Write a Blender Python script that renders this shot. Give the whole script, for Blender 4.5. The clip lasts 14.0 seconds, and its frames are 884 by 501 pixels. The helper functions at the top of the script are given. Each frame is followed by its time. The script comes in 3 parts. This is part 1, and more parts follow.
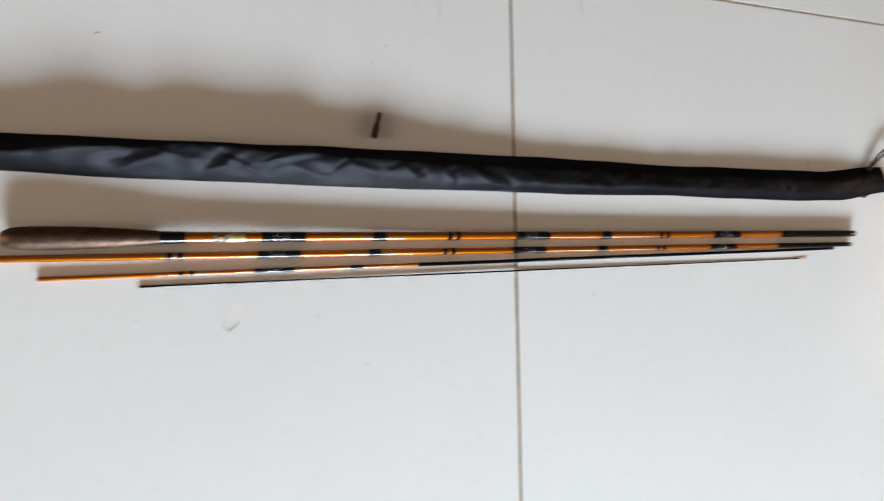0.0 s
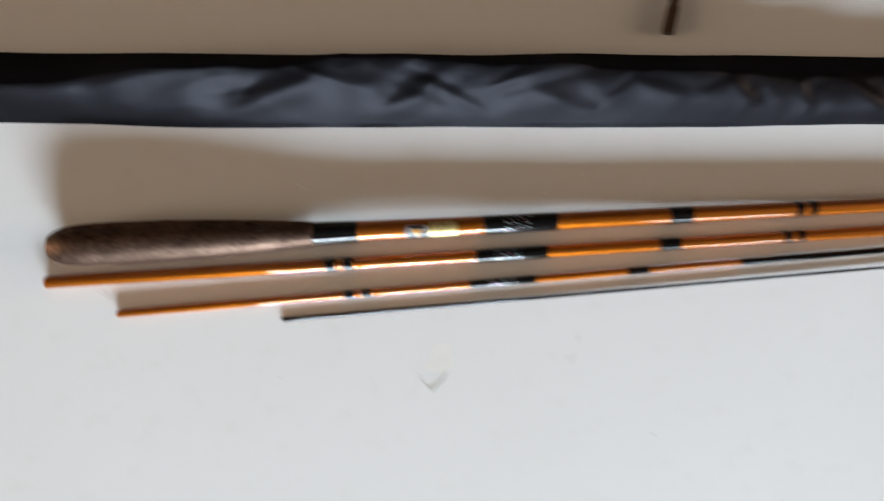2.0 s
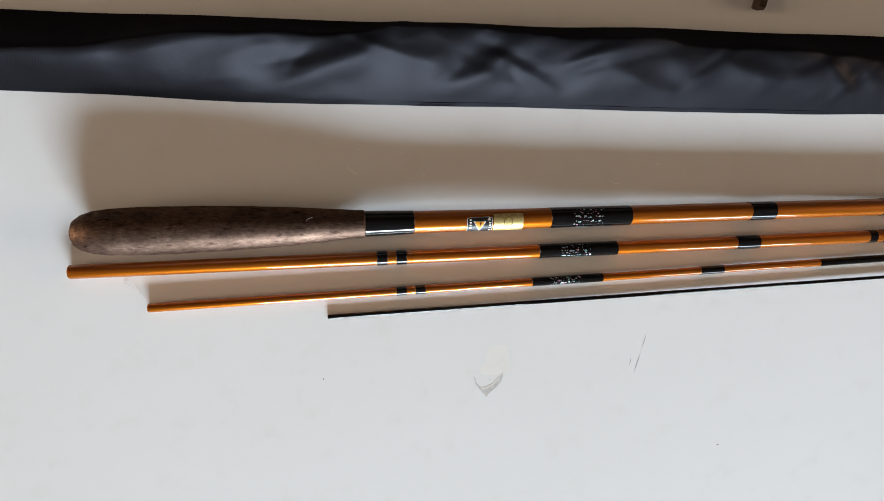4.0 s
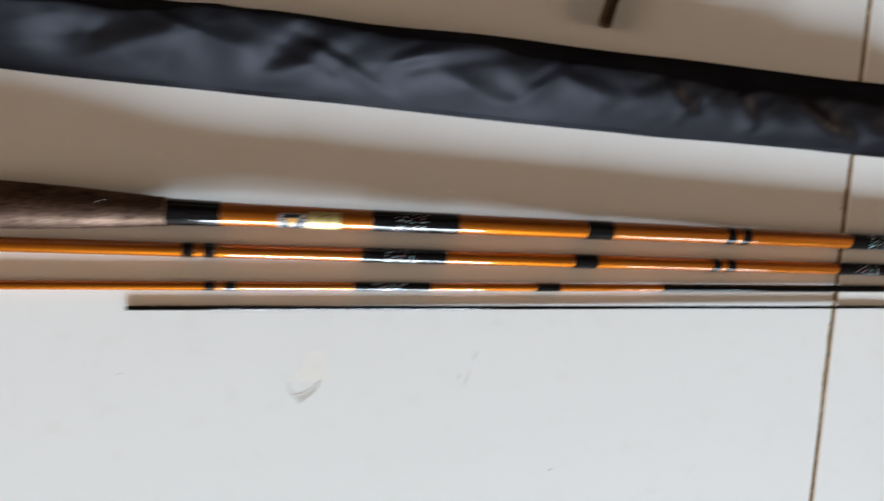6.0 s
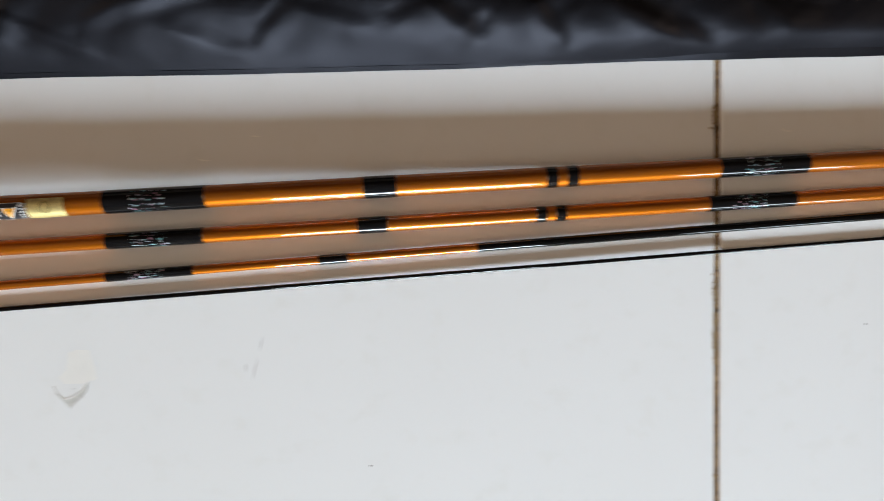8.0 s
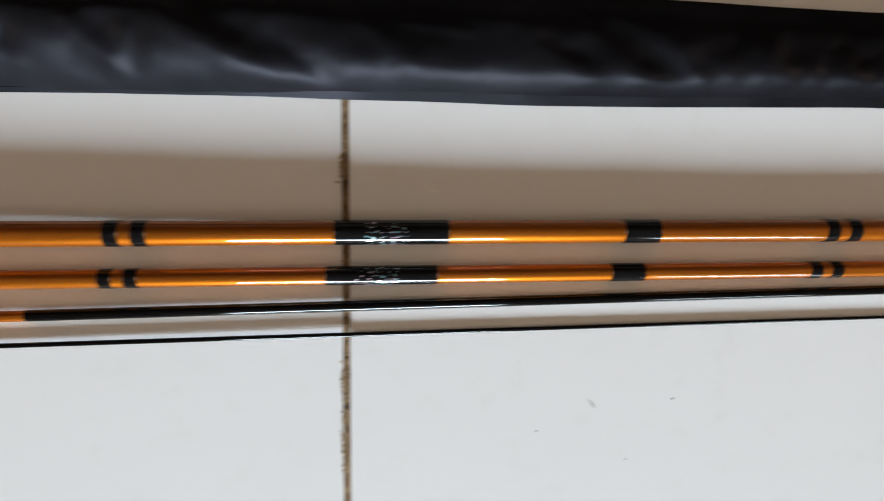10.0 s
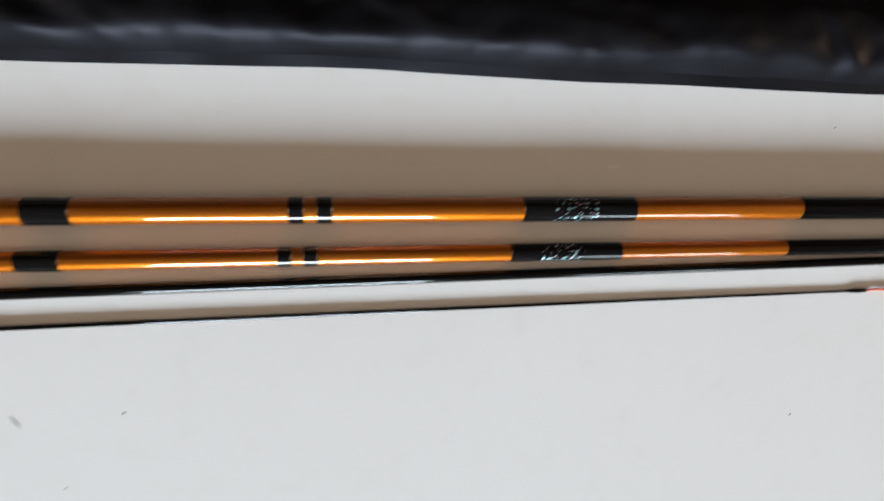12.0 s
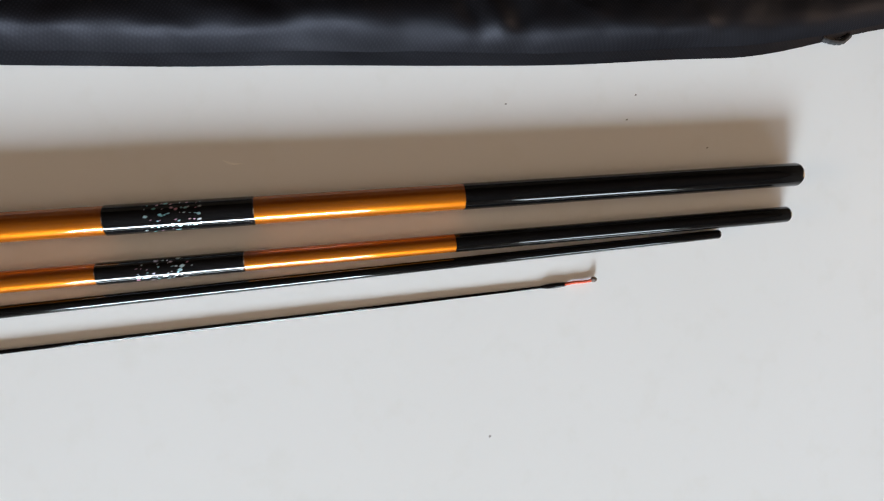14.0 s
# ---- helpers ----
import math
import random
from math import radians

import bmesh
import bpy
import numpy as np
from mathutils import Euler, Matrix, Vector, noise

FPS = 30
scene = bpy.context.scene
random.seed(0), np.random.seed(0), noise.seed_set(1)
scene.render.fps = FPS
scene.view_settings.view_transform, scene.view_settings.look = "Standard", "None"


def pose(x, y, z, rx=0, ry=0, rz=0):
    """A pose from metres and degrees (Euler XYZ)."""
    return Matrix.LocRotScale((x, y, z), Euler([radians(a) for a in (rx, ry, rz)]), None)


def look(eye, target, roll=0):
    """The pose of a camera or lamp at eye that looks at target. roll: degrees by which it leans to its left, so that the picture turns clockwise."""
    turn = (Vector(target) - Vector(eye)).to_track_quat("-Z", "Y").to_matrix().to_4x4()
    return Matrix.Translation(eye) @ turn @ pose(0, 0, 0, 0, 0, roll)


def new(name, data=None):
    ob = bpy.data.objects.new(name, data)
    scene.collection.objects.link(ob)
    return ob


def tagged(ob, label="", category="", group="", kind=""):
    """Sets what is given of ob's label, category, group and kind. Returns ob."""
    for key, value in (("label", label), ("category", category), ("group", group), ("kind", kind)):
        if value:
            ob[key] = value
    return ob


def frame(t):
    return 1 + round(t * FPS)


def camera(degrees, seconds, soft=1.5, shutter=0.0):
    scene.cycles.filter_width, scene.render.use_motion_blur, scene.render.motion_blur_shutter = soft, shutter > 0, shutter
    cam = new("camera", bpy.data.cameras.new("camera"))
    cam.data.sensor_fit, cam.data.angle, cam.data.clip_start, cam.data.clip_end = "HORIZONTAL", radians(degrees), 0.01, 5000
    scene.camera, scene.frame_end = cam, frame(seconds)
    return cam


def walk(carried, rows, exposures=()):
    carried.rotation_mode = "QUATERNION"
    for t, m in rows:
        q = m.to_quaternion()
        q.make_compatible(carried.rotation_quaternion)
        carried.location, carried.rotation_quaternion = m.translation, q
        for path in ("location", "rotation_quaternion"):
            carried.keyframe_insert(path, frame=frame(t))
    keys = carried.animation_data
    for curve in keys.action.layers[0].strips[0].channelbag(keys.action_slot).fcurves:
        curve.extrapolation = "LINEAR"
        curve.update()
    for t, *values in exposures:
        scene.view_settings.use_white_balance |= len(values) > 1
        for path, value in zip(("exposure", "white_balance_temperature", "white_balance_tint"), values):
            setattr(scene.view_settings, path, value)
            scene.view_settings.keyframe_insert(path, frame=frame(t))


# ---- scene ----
cam = camera(75, 14.0, soft=0.7, shutter=0.75)
PATH = [
    (0, pose(0.2487, -0.0399, 0.6862, 2.19, -17.28, -1.43)),
    (0.4, pose(0.2811, -0.0261, 0.7039, 2.01, -19.27, -1.35)),
    (0.5, pose(0.2839, -0.0364, 0.7046, 2.79, -18.95, -1.69)),
    (1, pose(0.2843, -0.0154, 0.6513, 1.64, -14.20, 1.42)),
    (1.2, pose(0.2803, -0.0091, 0.6164, 1.74, -13.48, -2.36)),
    (1.5, pose(0.2510, 0.0220, 0.5337, 0.23, -9.72, -6.09)),
    (1.8, pose(0.1993, 0.0007, 0.4110, -0.62, -7.98, -2.41)),
    (2, pose(0.1658, 0.0113, 0.3613, -3.73, -9.21, -2.61)),
    (2.2, pose(0.1420, 0.0213, 0.3482, -3.00, -7.98, -2.81)),
    (2.5, pose(0.1307, 0.0182, 0.3343, -6.39, -8.44, -2.53)),
    (2.7, pose(0.1291, 0.0166, 0.3295, -5.29, -10.75, -2.41)),
    (4.8, pose(0.1510, 0.0247, 0.3212, -7.37, -8.92, -0.52)),
    (5, pose(0.1660, 0.0172, 0.3234, -6.74, -9.51, -0.42)),
    (5.5, pose(0.1931, 0.0113, 0.3170, -6.49, -10.00, 0.44)),
    (6, pose(0.2238, 0.0129, 0.3261, -5.56, -11.18, 3.00)),
    (6.2, pose(0.2620, 0.0082, 0.3179, -3.20, -9.18, 2.88)),
    (6.5, pose(0.3182, 0.0093, 0.3183, -4.53, -10.46, 1.37)),
    (6.8, pose(0.3380, 0.0054, 0.3080, -5.24, -6.54, -0.19)),
    (7, pose(0.3406, 0.0041, 0.3044, -6.15, -5.49, -1.76)),
    (7.5, pose(0.3671, 0.0005, 0.2997, -5.81, -5.09, -3.01)),
    (8, pose(0.3941, -0.0026, 0.3037, -5.93, -3.74, -3.22)),
    (8.2, pose(0.4250, 0.0027, 0.3040, -6.47, -7.77, -2.17)),
    (8.5, pose(0.4956, 0.0143, 0.3056, -6.14, -6.21, -1.92)),
    (8.7, pose(0.5001, 0.0099, 0.2957, -6.00, -5.49, -2.52)),
    (10.8, pose(0.6409, 0.0118, 0.2485, -3.40, -3.38, 1.13)),
    (11, pose(0.6485, 0.0120, 0.2457, -3.31, -2.84, 0.94)),
    (11.3, pose(0.6859, 0.0231, 0.2407, -8.09, -3.46, -1.36)),
    (11.5, pose(0.7301, -0.0110, 0.2463, -2.79, -6.30, -2.22)),
    (12, pose(0.8061, -0.0020, 0.2358, -3.51, -8.18, -0.32)),
    (12.2, pose(0.8140, 0.0141, 0.2320, -7.56, -8.61, 0.07)),
    (12.5, pose(0.8446, -0.0126, 0.2268, -2.00, -9.61, -1.69)),
    (13, pose(0.9086, -0.0034, 0.2208, -1.04, -10.58, -1.78)),
    (13.5, pose(0.9327, -0.0141, 0.2209, -0.76, -11.60, -4.07)),
    (14, pose(0.9420, -0.0183, 0.2204, 0.59, -12.00, -4.95)),
]
walk(cam, PATH, [(0, 0.0), (14, 0.0)])

# ---- world and light ----
world = bpy.data.worlds.new("daylight")
scene.world = world
world.use_nodes = True
sky = world.node_tree.nodes.new("ShaderNodeTexSky")
sky.sky_type, sky.sun_disc = "NISHITA", False
sky.sun_elevation, sky.sun_rotation = radians(22), radians(180)
background = world.node_tree.nodes["Background"]
background.inputs["Strength"].default_value = 0.08
world.node_tree.links.new(sky.outputs["Color"], background.inputs["Color"])

ROOM = dict(x0=-3.4, x1=4.4, y0=-3.1, y1=4.6, z1=2.7, thick=0.16)
WINDOW = dict(x=0.45, z=1.00, width=1.75, height=0.86)
SIDE_WINDOW = dict(x=2.75, z=1.00, width=1.20, height=0.86)

for opening, watts in ((WINDOW, 243), (SIDE_WINDOW, 38)):
    lamp = bpy.data.lights.new("window_light", "AREA")
    lamp.shape, lamp.size, lamp.size_y = "RECTANGLE", opening["width"] - 0.14, opening["height"] - 0.14
    lamp.energy, lamp.color = watts, (0.755, 0.89, 1.0)
    window_light = new("window_light", lamp)
    window_light.matrix_world = look((opening["x"], ROOM["y0"] - 0.02, opening["z"]), (opening["x"], 0.0, opening["z"]))

# Added warm fill for the shadows: lamps in two unseen, invented door openings.
FILL_DOOR = dict(y=-0.2, width=1.7, height=2.05)
for side, x, aim in (("west", ROOM["x0"] - 0.03, 1), ("east", ROOM["x1"] + 0.03, -1)):
    glow = bpy.data.lights.new("fill_light", "AREA")
    glow.shape, glow.size, glow.size_y = "RECTANGLE", FILL_DOOR["width"] - 0.1, FILL_DOOR["height"] - 0.1
    glow.energy, glow.color = (76 if side == "west" else 80), (1.0, 0.70, 0.445)
    fill_light = new("fill_light", glow)
    fill_light.matrix_world = look((x, FILL_DOOR["y"], FILL_DOOR["height"] / 2), (x + aim, FILL_DOOR["y"], FILL_DOOR["height"] / 2))


# ---- materials ----
def material(name, color, rough=0.5, metal=0.0, coat=0.0, coat_rough=0.08, ior=1.5, spec=0.5):
    """A node material with its shader; returns material, nodes, links, shader."""
    m = bpy.data.materials.new(name)
    m.use_nodes = True
    n, l = m.node_tree.nodes, m.node_tree.links
    s = n["Principled BSDF"]
    s.inputs["Base Color"].default_value = (*color, 1)
    s.inputs["Roughness"].default_value = rough
    s.inputs["Metallic"].default_value = metal
    s.inputs["Coat Weight"].default_value = coat
    s.inputs["Coat Roughness"].default_value = coat_rough
    s.inputs["IOR"].default_value = ior
    s.inputs["Specular IOR Level"].default_value = spec
    return m, n, l, s


def coords(n, l, scale=(1, 1, 1), kind="Object"):
    c, mp = n.new("ShaderNodeTexCoord"), n.new("ShaderNodeMapping")
    mp.inputs["Scale"].default_value = scale
    l.new(c.outputs[kind], mp.inputs["Vector"])
    return mp.outputs["Vector"]


def noise_tex(n, l, vector, scale, detail=4.0, rough=0.55):
    t = n.new("ShaderNodeTexNoise")
    t.inputs["Scale"].default_value, t.inputs["Detail"].default_value, t.inputs["Roughness"].default_value = scale, detail, rough
    l.new(vector, t.inputs["Vector"])
    return t.outputs["Fac"]


def ramp(n, l, fac, stops):
    r = n.new("ShaderNodeValToRGB")
    e = r.color_ramp.elements
    while len(e) < len(stops):
        e.new(0.5)
    for k, (at, c) in zip(e, stops):
        k.position, k.color = at, (*c, 1)
    l.new(fac, r.inputs["Fac"])
    return r.outputs["Color"]


def mix(n, l, a, b, fac=0.5, blend="MIX"):
    x = n.new("ShaderNodeMix")
    x.data_type, x.blend_type = "RGBA", blend
    for socket, value in ((x.inputs[6], a), (x.inputs[7], b), (x.inputs[0], fac)):
        if isinstance(value, (int, float)):
            socket.default_value = value
        elif isinstance(value, tuple):
            socket.default_value = (*value, 1)
        else:
            l.new(value, socket)
    return x.outputs[2]


def bump(n, l, s, height, strength, distance):
    b = n.new("ShaderNodeBump")
    b.inputs["Strength"].default_value, b.inputs["Distance"].default_value = strength, distance
    l.new(height, b.inputs["Height"])
    l.new(b.outputs["Normal"], s.inputs["Normal"])
    return b


def tile_material():
    m, n, l, s = material("glazed_tile", (0.80, 0.80, 0.79), 0.16)
    v = coords(n, l, kind="Object")
    big = noise_tex(n, l, v, 2.2, 3)
    fine = noise_tex(n, l, v, 60, 5)
    a = ramp(n, l, big, [(0.3, (0.795, 0.795, 0.79)), (0.7, (0.825, 0.83, 0.835))])
    b = ramp(n, l, fine, [(0.24, (0.97, 0.965, 0.95)), (0.45, (1, 1, 1))])
    l.new(mix(n, l, a, b, 1.0, "MULTIPLY"), s.inputs["Base Color"])
    l.new(ramp(n, l, noise_tex(n, l, v, 9, 4), [(0.3, (0.10,) * 3), (0.75, (0.24,) * 3)]), s.inputs["Roughness"])
    bump(n, l, s, noise_tex(n, l, v, 14, 2), 0.12, 0.0006)
    return m


def grout_material():
    m, n, l, s = material("dirty_grout", (0.2, 0.13, 0.07), 0.95)
    v = coords(n, l, kind="Object")
    a = ramp(n, l, noise_tex(n, l, v, 260, 6, 0.7), [(0.34, (0.07, 0.042, 0.02)), (0.5, (0.25, 0.155, 0.08)), (0.66, (0.48, 0.34, 0.20))])
    l.new(a, s.inputs["Base Color"])
    bump(n, l, s, noise_tex(n, l, v, 700, 4), 0.8, 0.0006)
    return m


def crumb_material():
    m, n, l, s = material("loose_grout", (0.5, 0.4, 0.26), 0.95)
    v = coords(n, l, kind="Object")
    l.new(ramp(n, l, noise_tex(n, l, v, 900, 5, 0.7), [(0.3, (0.12, 0.075, 0.035)), (0.5, (0.33, 0.23, 0.12)), (0.7, (0.50, 0.39, 0.24))]), s.inputs["Base Color"])
    bump(n, l, s, noise_tex(n, l, v, 1500, 3), 0.7, 0.0004)
    return m


def lacquer_material():
    m, n, l, s = material("orange_lacquer", (0.5, 0.17, 0.012), 0.42, metal=0.70, coat=1.0, coat_rough=0.045, spec=0.0)
    s.inputs["Coat IOR"].default_value = 1.75
    v = coords(n, l, (4, 220, 220))
    grain = noise_tex(n, l, v, 3.0, 4)
    slow = noise_tex(n, l, coords(n, l, (1, 1, 1)), 14, 3)
    a = ramp(n, l, grain, [(0.3, (0.36, 0.090, 0.0030)), (0.7, (0.48, 0.136, 0.006))])
    b = ramp(n, l, slow, [(0.3, (0.86, 0.84, 0.80)), (0.7, (1, 1, 1))])
    l.new(mix(n, l, a, b, 1.0, "MULTIPLY"), s.inputs["Base Color"])
    bump(n, l, s, slow, 0.05, 0.0005)
    return m


def black_material(name, rough, coat, base=0.006):
    m, n, l, s = material(name, (base,) * 3, rough, coat=coat, coat_rough=0.07, spec=0.0 if coat > 0.9 else 0.08)
    v = coords(n, l, (30, 300, 300))
    l.new(ramp(n, l, noise_tex(n, l, v, 4, 4), [(0.3, (base * 0.7, base * 0.7, base * 0.8)), (0.75, (base * 1.7, base * 1.6, base * 1.7))]), s.inputs["Base Color"])
    l.new(ramp(n, l, noise_tex(n, l, coords(n, l), 180, 4), [(0.35, (rough * 0.8,) * 3), (0.7, (min(1, rough * 1.35),) * 3)]), s.inputs["Roughness"])
    return m


def two_lobes(name, gloss_rough):
    """A cloth or cork surface: a matt body under a soft sheen; returns material, nodes, links, matt and gloss shaders."""
    m, n, l, s = material(name, (0.05, 0.05, 0.05))
    matt, gloss, both = n.new("ShaderNodeBsdfDiffuse"), n.new("ShaderNodeBsdfGlossy"), n.new("ShaderNodeAddShader")
    gloss.inputs["Roughness"].default_value = gloss_rough
    l.new(matt.outputs[0], both.inputs[0])
    l.new(gloss.outputs[0], both.inputs[1])
    l.new(both.outputs[0], n["Material Output"].inputs["Surface"])
    n.remove(s)
    return m, n, l, matt, gloss


def grip_material():
    m, n, l, matt, gloss = two_lobes("cork_grip", 0.50)
    v = coords(n, l, (0.35, 1, 1))
    grain = noise_tex(n, l, v, 900, 6, 0.75)
    patch = noise_tex(n, l, coords(n, l), 70, 5, 0.6)
    pore = noise_tex(n, l, coords(n, l, (0.4, 1, 1)), 380, 3, 0.6)
    a = ramp(n, l, grain, [(0.30, (0.004, 0.0024, 0.002)), (0.52, (0.010, 0.006, 0.0046)), (0.72, (0.022, 0.0145, 0.0115))])
    b = ramp(n, l, grain, [(0.30, (0.062, 0.039, 0.029)), (0.52, (0.125, 0.083, 0.064)), (0.72, (0.190, 0.135, 0.108))])
    wide = ramp(n, l, patch, [(0.34, (0.72, 0.68, 0.66)), (0.64, (1.2, 1.17, 1.14))])
    dark = ramp(n, l, pore, [(0.30, (0.35, 0.30, 0.28)), (0.42, (1, 1, 1))])
    stain = mix(n, l, wide, dark, 1.0, "MULTIPLY")
    l.new(mix(n, l, a, stain, 1.0, "MULTIPLY"), matt.inputs["Color"])
    l.new(mix(n, l, b, stain, 1.0, "MULTIPLY"), gloss.inputs["Color"])
    bump(n, l, gloss, grain, 0.35, 0.0004)
    return m


def nylon_material():
    m, n, l, matt, gloss = two_lobes("black_nylon", 0.50)
    # twill: two crossing diagonals in the plane of the cloth
    hatch = []
    for turn in (38, -52):
        mp = n.new("ShaderNodeMapping")
        mp.inputs["Rotation"].default_value = (0, 0, radians(turn))
        l.new(coords(n, l, (1, 1, 0)), mp.inputs["Vector"])
        w = n.new("ShaderNodeTexWave")
        w.wave_type, w.bands_direction = "BANDS", "X"
        w.inputs["Scale"].default_value, w.inputs["Distortion"].default_value = (330 if turn > 0 else 250), 0.05
        l.new(mp.outputs["Vector"], w.inputs["Vector"])
        hatch.append(w.outputs["Fac"])
    weave = mix(n, l, hatch[0], hatch[1], 1.0, "MULTIPLY")
    big = noise_tex(n, l, coords(n, l), 20, 4)
    thread = ramp(n, l, weave, [(0.05, (0.86,) * 3), (0.7, (1.16,) * 3)])
    a = ramp(n, l, big, [(0.3, (0.0018, 0.0017, 0.0021)), (0.7, (0.0036, 0.0034, 0.0042))])
    b = ramp(n, l, big, [(0.3, (0.0122, 0.0121, 0.0142)), (0.7, (0.0165, 0.0164, 0.0190))])
    l.new(mix(n, l, a, thread, 1.0, "MULTIPLY"), matt.inputs["Color"])
    l.new(mix(n, l, b, thread, 1.0, "MULTIPLY"), gloss.inputs["Color"])
    soft = n.new("ShaderNodeBump")
    soft.inputs["Strength"].default_value, soft.inputs["Distance"].default_value = 0.22, 0.003
    l.new(noise_tex(n, l, coords(n, l, (34, 60, 40)), 1.0, 3, 0.5), soft.inputs["Height"])
    b = bump(n, l, gloss, weave, 0.07, 0.0003)
    l.new(soft.outputs["Normal"], b.inputs["Normal"])
    return m


def flake_material():
    m, n, l, s = material("iridescent_foil", (0.8, 0.8, 0.85), 0.3, metal=0.72)
    g = n.new("ShaderNodeNewGeometry")
    r = ramp(n, l, g.outputs["Random Per Island"], [(0.0, (0.75, 0.78, 0.82)), (0.35, (0.25, 0.62, 0.66)), (0.6, (0.8, 0.82, 0.86)), (0.8, (0.78, 0.35, 0.5)), (1.0, (0.55, 0.6, 0.68))])
    l.new(r, s.inputs["Base Color"])
    return m


def plain(name, color, rough=0.6, metal=0.0, vary=0.12, size=60.0):
    m, n, l, s = material(name, color, rough, metal)
    lo, hi = tuple(c * (1 - vary) for c in color), tuple(min(1, c * (1 + vary)) for c in color)
    l.new(ramp(n, l, noise_tex(n, l, coords(n, l), size, 4), [(0.3, lo), (0.7, hi)]), s.inputs["Base Color"])
    return m


TILE, GROUT, CRUMB = tile_material(), grout_material(), crumb_material()
ORANGE, GRIP, NYLON, FLAKE = lacquer_material(), grip_material(), nylon_material(), flake_material()
GLOSS_BLACK = black_material("gloss_black_lacquer", 0.25, 1.0, 0.004)
SATIN_BLACK = black_material("satin_black_carbon", 0.3, 0.92, 0.002)
CORD = plain("black_cord", (0.012, 0.011, 0.012), 0.75, size=1500)
GOLD = plain("gold_foil", (0.92, 0.70, 0.30), 0.42, 0.9, 0.2, 700)
LABEL_BLACK = plain("label_black", (0.015, 0.014, 0.016), 0.35)
LABEL_WHITE = plain("label_white", (0.72, 0.70, 0.66), 0.45)
LABEL_ORANGE = plain("label_orange", (0.85, 0.36, 0.02), 0.4)
LABEL_DARK_GOLD = plain("label_dark_gold", (0.22, 0.14, 0.03), 0.4)
RED = plain("red_braid", (0.62, 0.085, 0.03), 0.6, size=2500)
BROWN_STEEL = plain("browned_steel", (0.07, 0.045, 0.03), 0.42, 0.75, 0.4, 900)
STAIN = plain("grey_scuff", (0.46, 0.44, 0.43), 0.5)
CHIP = plain("chipped_glaze", (0.57, 0.56, 0.53), 0.55, vary=0.2, size=400)
CHIP_LIGHT = plain("glaze_rim", (0.90, 0.89, 0.87), 0.08)
PALE_GLAZE = plain("pale_glaze", (0.80, 0.785, 0.755), 0.3, vary=0.03)
SPECK = plain("dark_speck", (0.13, 0.11, 0.10), 0.8)
# Unseen walls that close the room, darkened to cut bounce light on the rods.
WALL = plain("darkened_wall", (0.15, 0.128, 0.105), 0.9, size=8)
# Unseen ceiling, darkened so black lacquer and rod tops mirror little from above.
CEILING = plain("darkened_ceiling", (0.022, 0.015, 0.011), 0.8, size=6)
FRAME = plain("white_frame", (0.75, 0.75, 0.73), 0.4)


# ---- mesh helpers ----
def part(name, bm, mat, parent=None, label="", smooth=True):
    """Links a bmesh as one mesh object under a thing or a part."""
    data = bpy.data.meshes.new(name)
    bmesh.ops.recalc_face_normals(bm, faces=bm.faces)
    if smooth:
        for e in bm.edges:
            e.smooth = len(e.link_faces) == 2 and e.calc_face_angle(0) < 0.7
    bm.to_mesh(data)
    bm.free()
    data.materials.append(mat)
    for f in data.polygons:
        f.use_smooth = smooth
    ob = new(name, data)
    if parent:
        ob.parent = parent
    return tagged(ob, label)


def box(bm, x0, x1, y0, y1, z0, z1, bevel=0.0):
    made = bmesh.ops.create_cube(bm, size=1)["verts"]
    for v in made:
        v.co = Vector((x0 + (v.co.x + 0.5) * (x1 - x0), y0 + (v.co.y + 0.5) * (y1 - y0), z0 + (v.co.z + 0.5) * (z1 - z0)))
    if bevel:
        edges = {e for v in made for e in v.link_edges}
        bmesh.ops.bevel(bm, geom=list(edges), offset=bevel, segments=2, affect="EDGES")
    return made


def interp(x, table):
    for (xa, a), (xb, b) in zip(table, table[1:]):
        if x <= xb:
            return a + (b - a) * max(0.0, (x - xa) / (xb - xa))
    return table[-1][1]


def turned(axis, profile, seg=40, caps=True, lift=0.0):
    """A turned body along x: profile is (x, radius); axis(x) is the height of its centre line."""
    bm = bmesh.new()
    rings = []
    for x, r in profile:
        rings.append([bm.verts.new((x, (r + lift) * math.cos(a), axis(x) + (r + lift) * math.sin(a))) for a in (2 * math.pi * k / seg for k in range(seg))])
    for a, b in zip(rings, rings[1:]):
        for k in range(seg):
            bm.faces.new((a[k], a[(k + 1) % seg], b[(k + 1) % seg], b[k]))
    if caps:
        bm.faces.new(rings[0])
        bm.faces.new(rings[-1])
    return bm


def stretch(x0, x1, radius, steps=8, round_a=0.0, round_b=0.0):
    """(x, r) rows of a piece of rod between two stations, with rounded ends."""
    rows = []
    if round_a:
        rows += [(x0 + round_a * (1 - math.cos(t)), radius(x0) - round_a * (1 - math.sin(t))) for t in (0.0, 0.4, 0.8, 1.2)]
    a, b = x0 + round_a, x1 - round_b
    rows += [(a + (b - a) * k / steps, radius(a + (b - a) * k / steps)) for k in range(steps + 1)]
    if round_b:
        rows += [(x1 - round_b * (1 - math.cos(t)), radius(x1) - round_b * (1 - math.sin(t))) for t in (1.2, 0.8, 0.4, 0.0)]
    return rows


def wrapped(shape, axis, radius, lift):
    """A flat outline of (x, angle) pairs laid round the rod, a little proud of it."""
    bm = bmesh.new()
    bm.faces.new([bm.verts.new((x, -(radius(x) + lift) * math.sin(a), axis(x) + (radius(x) + lift) * math.cos(a))) for x, a in shape])
    return bm


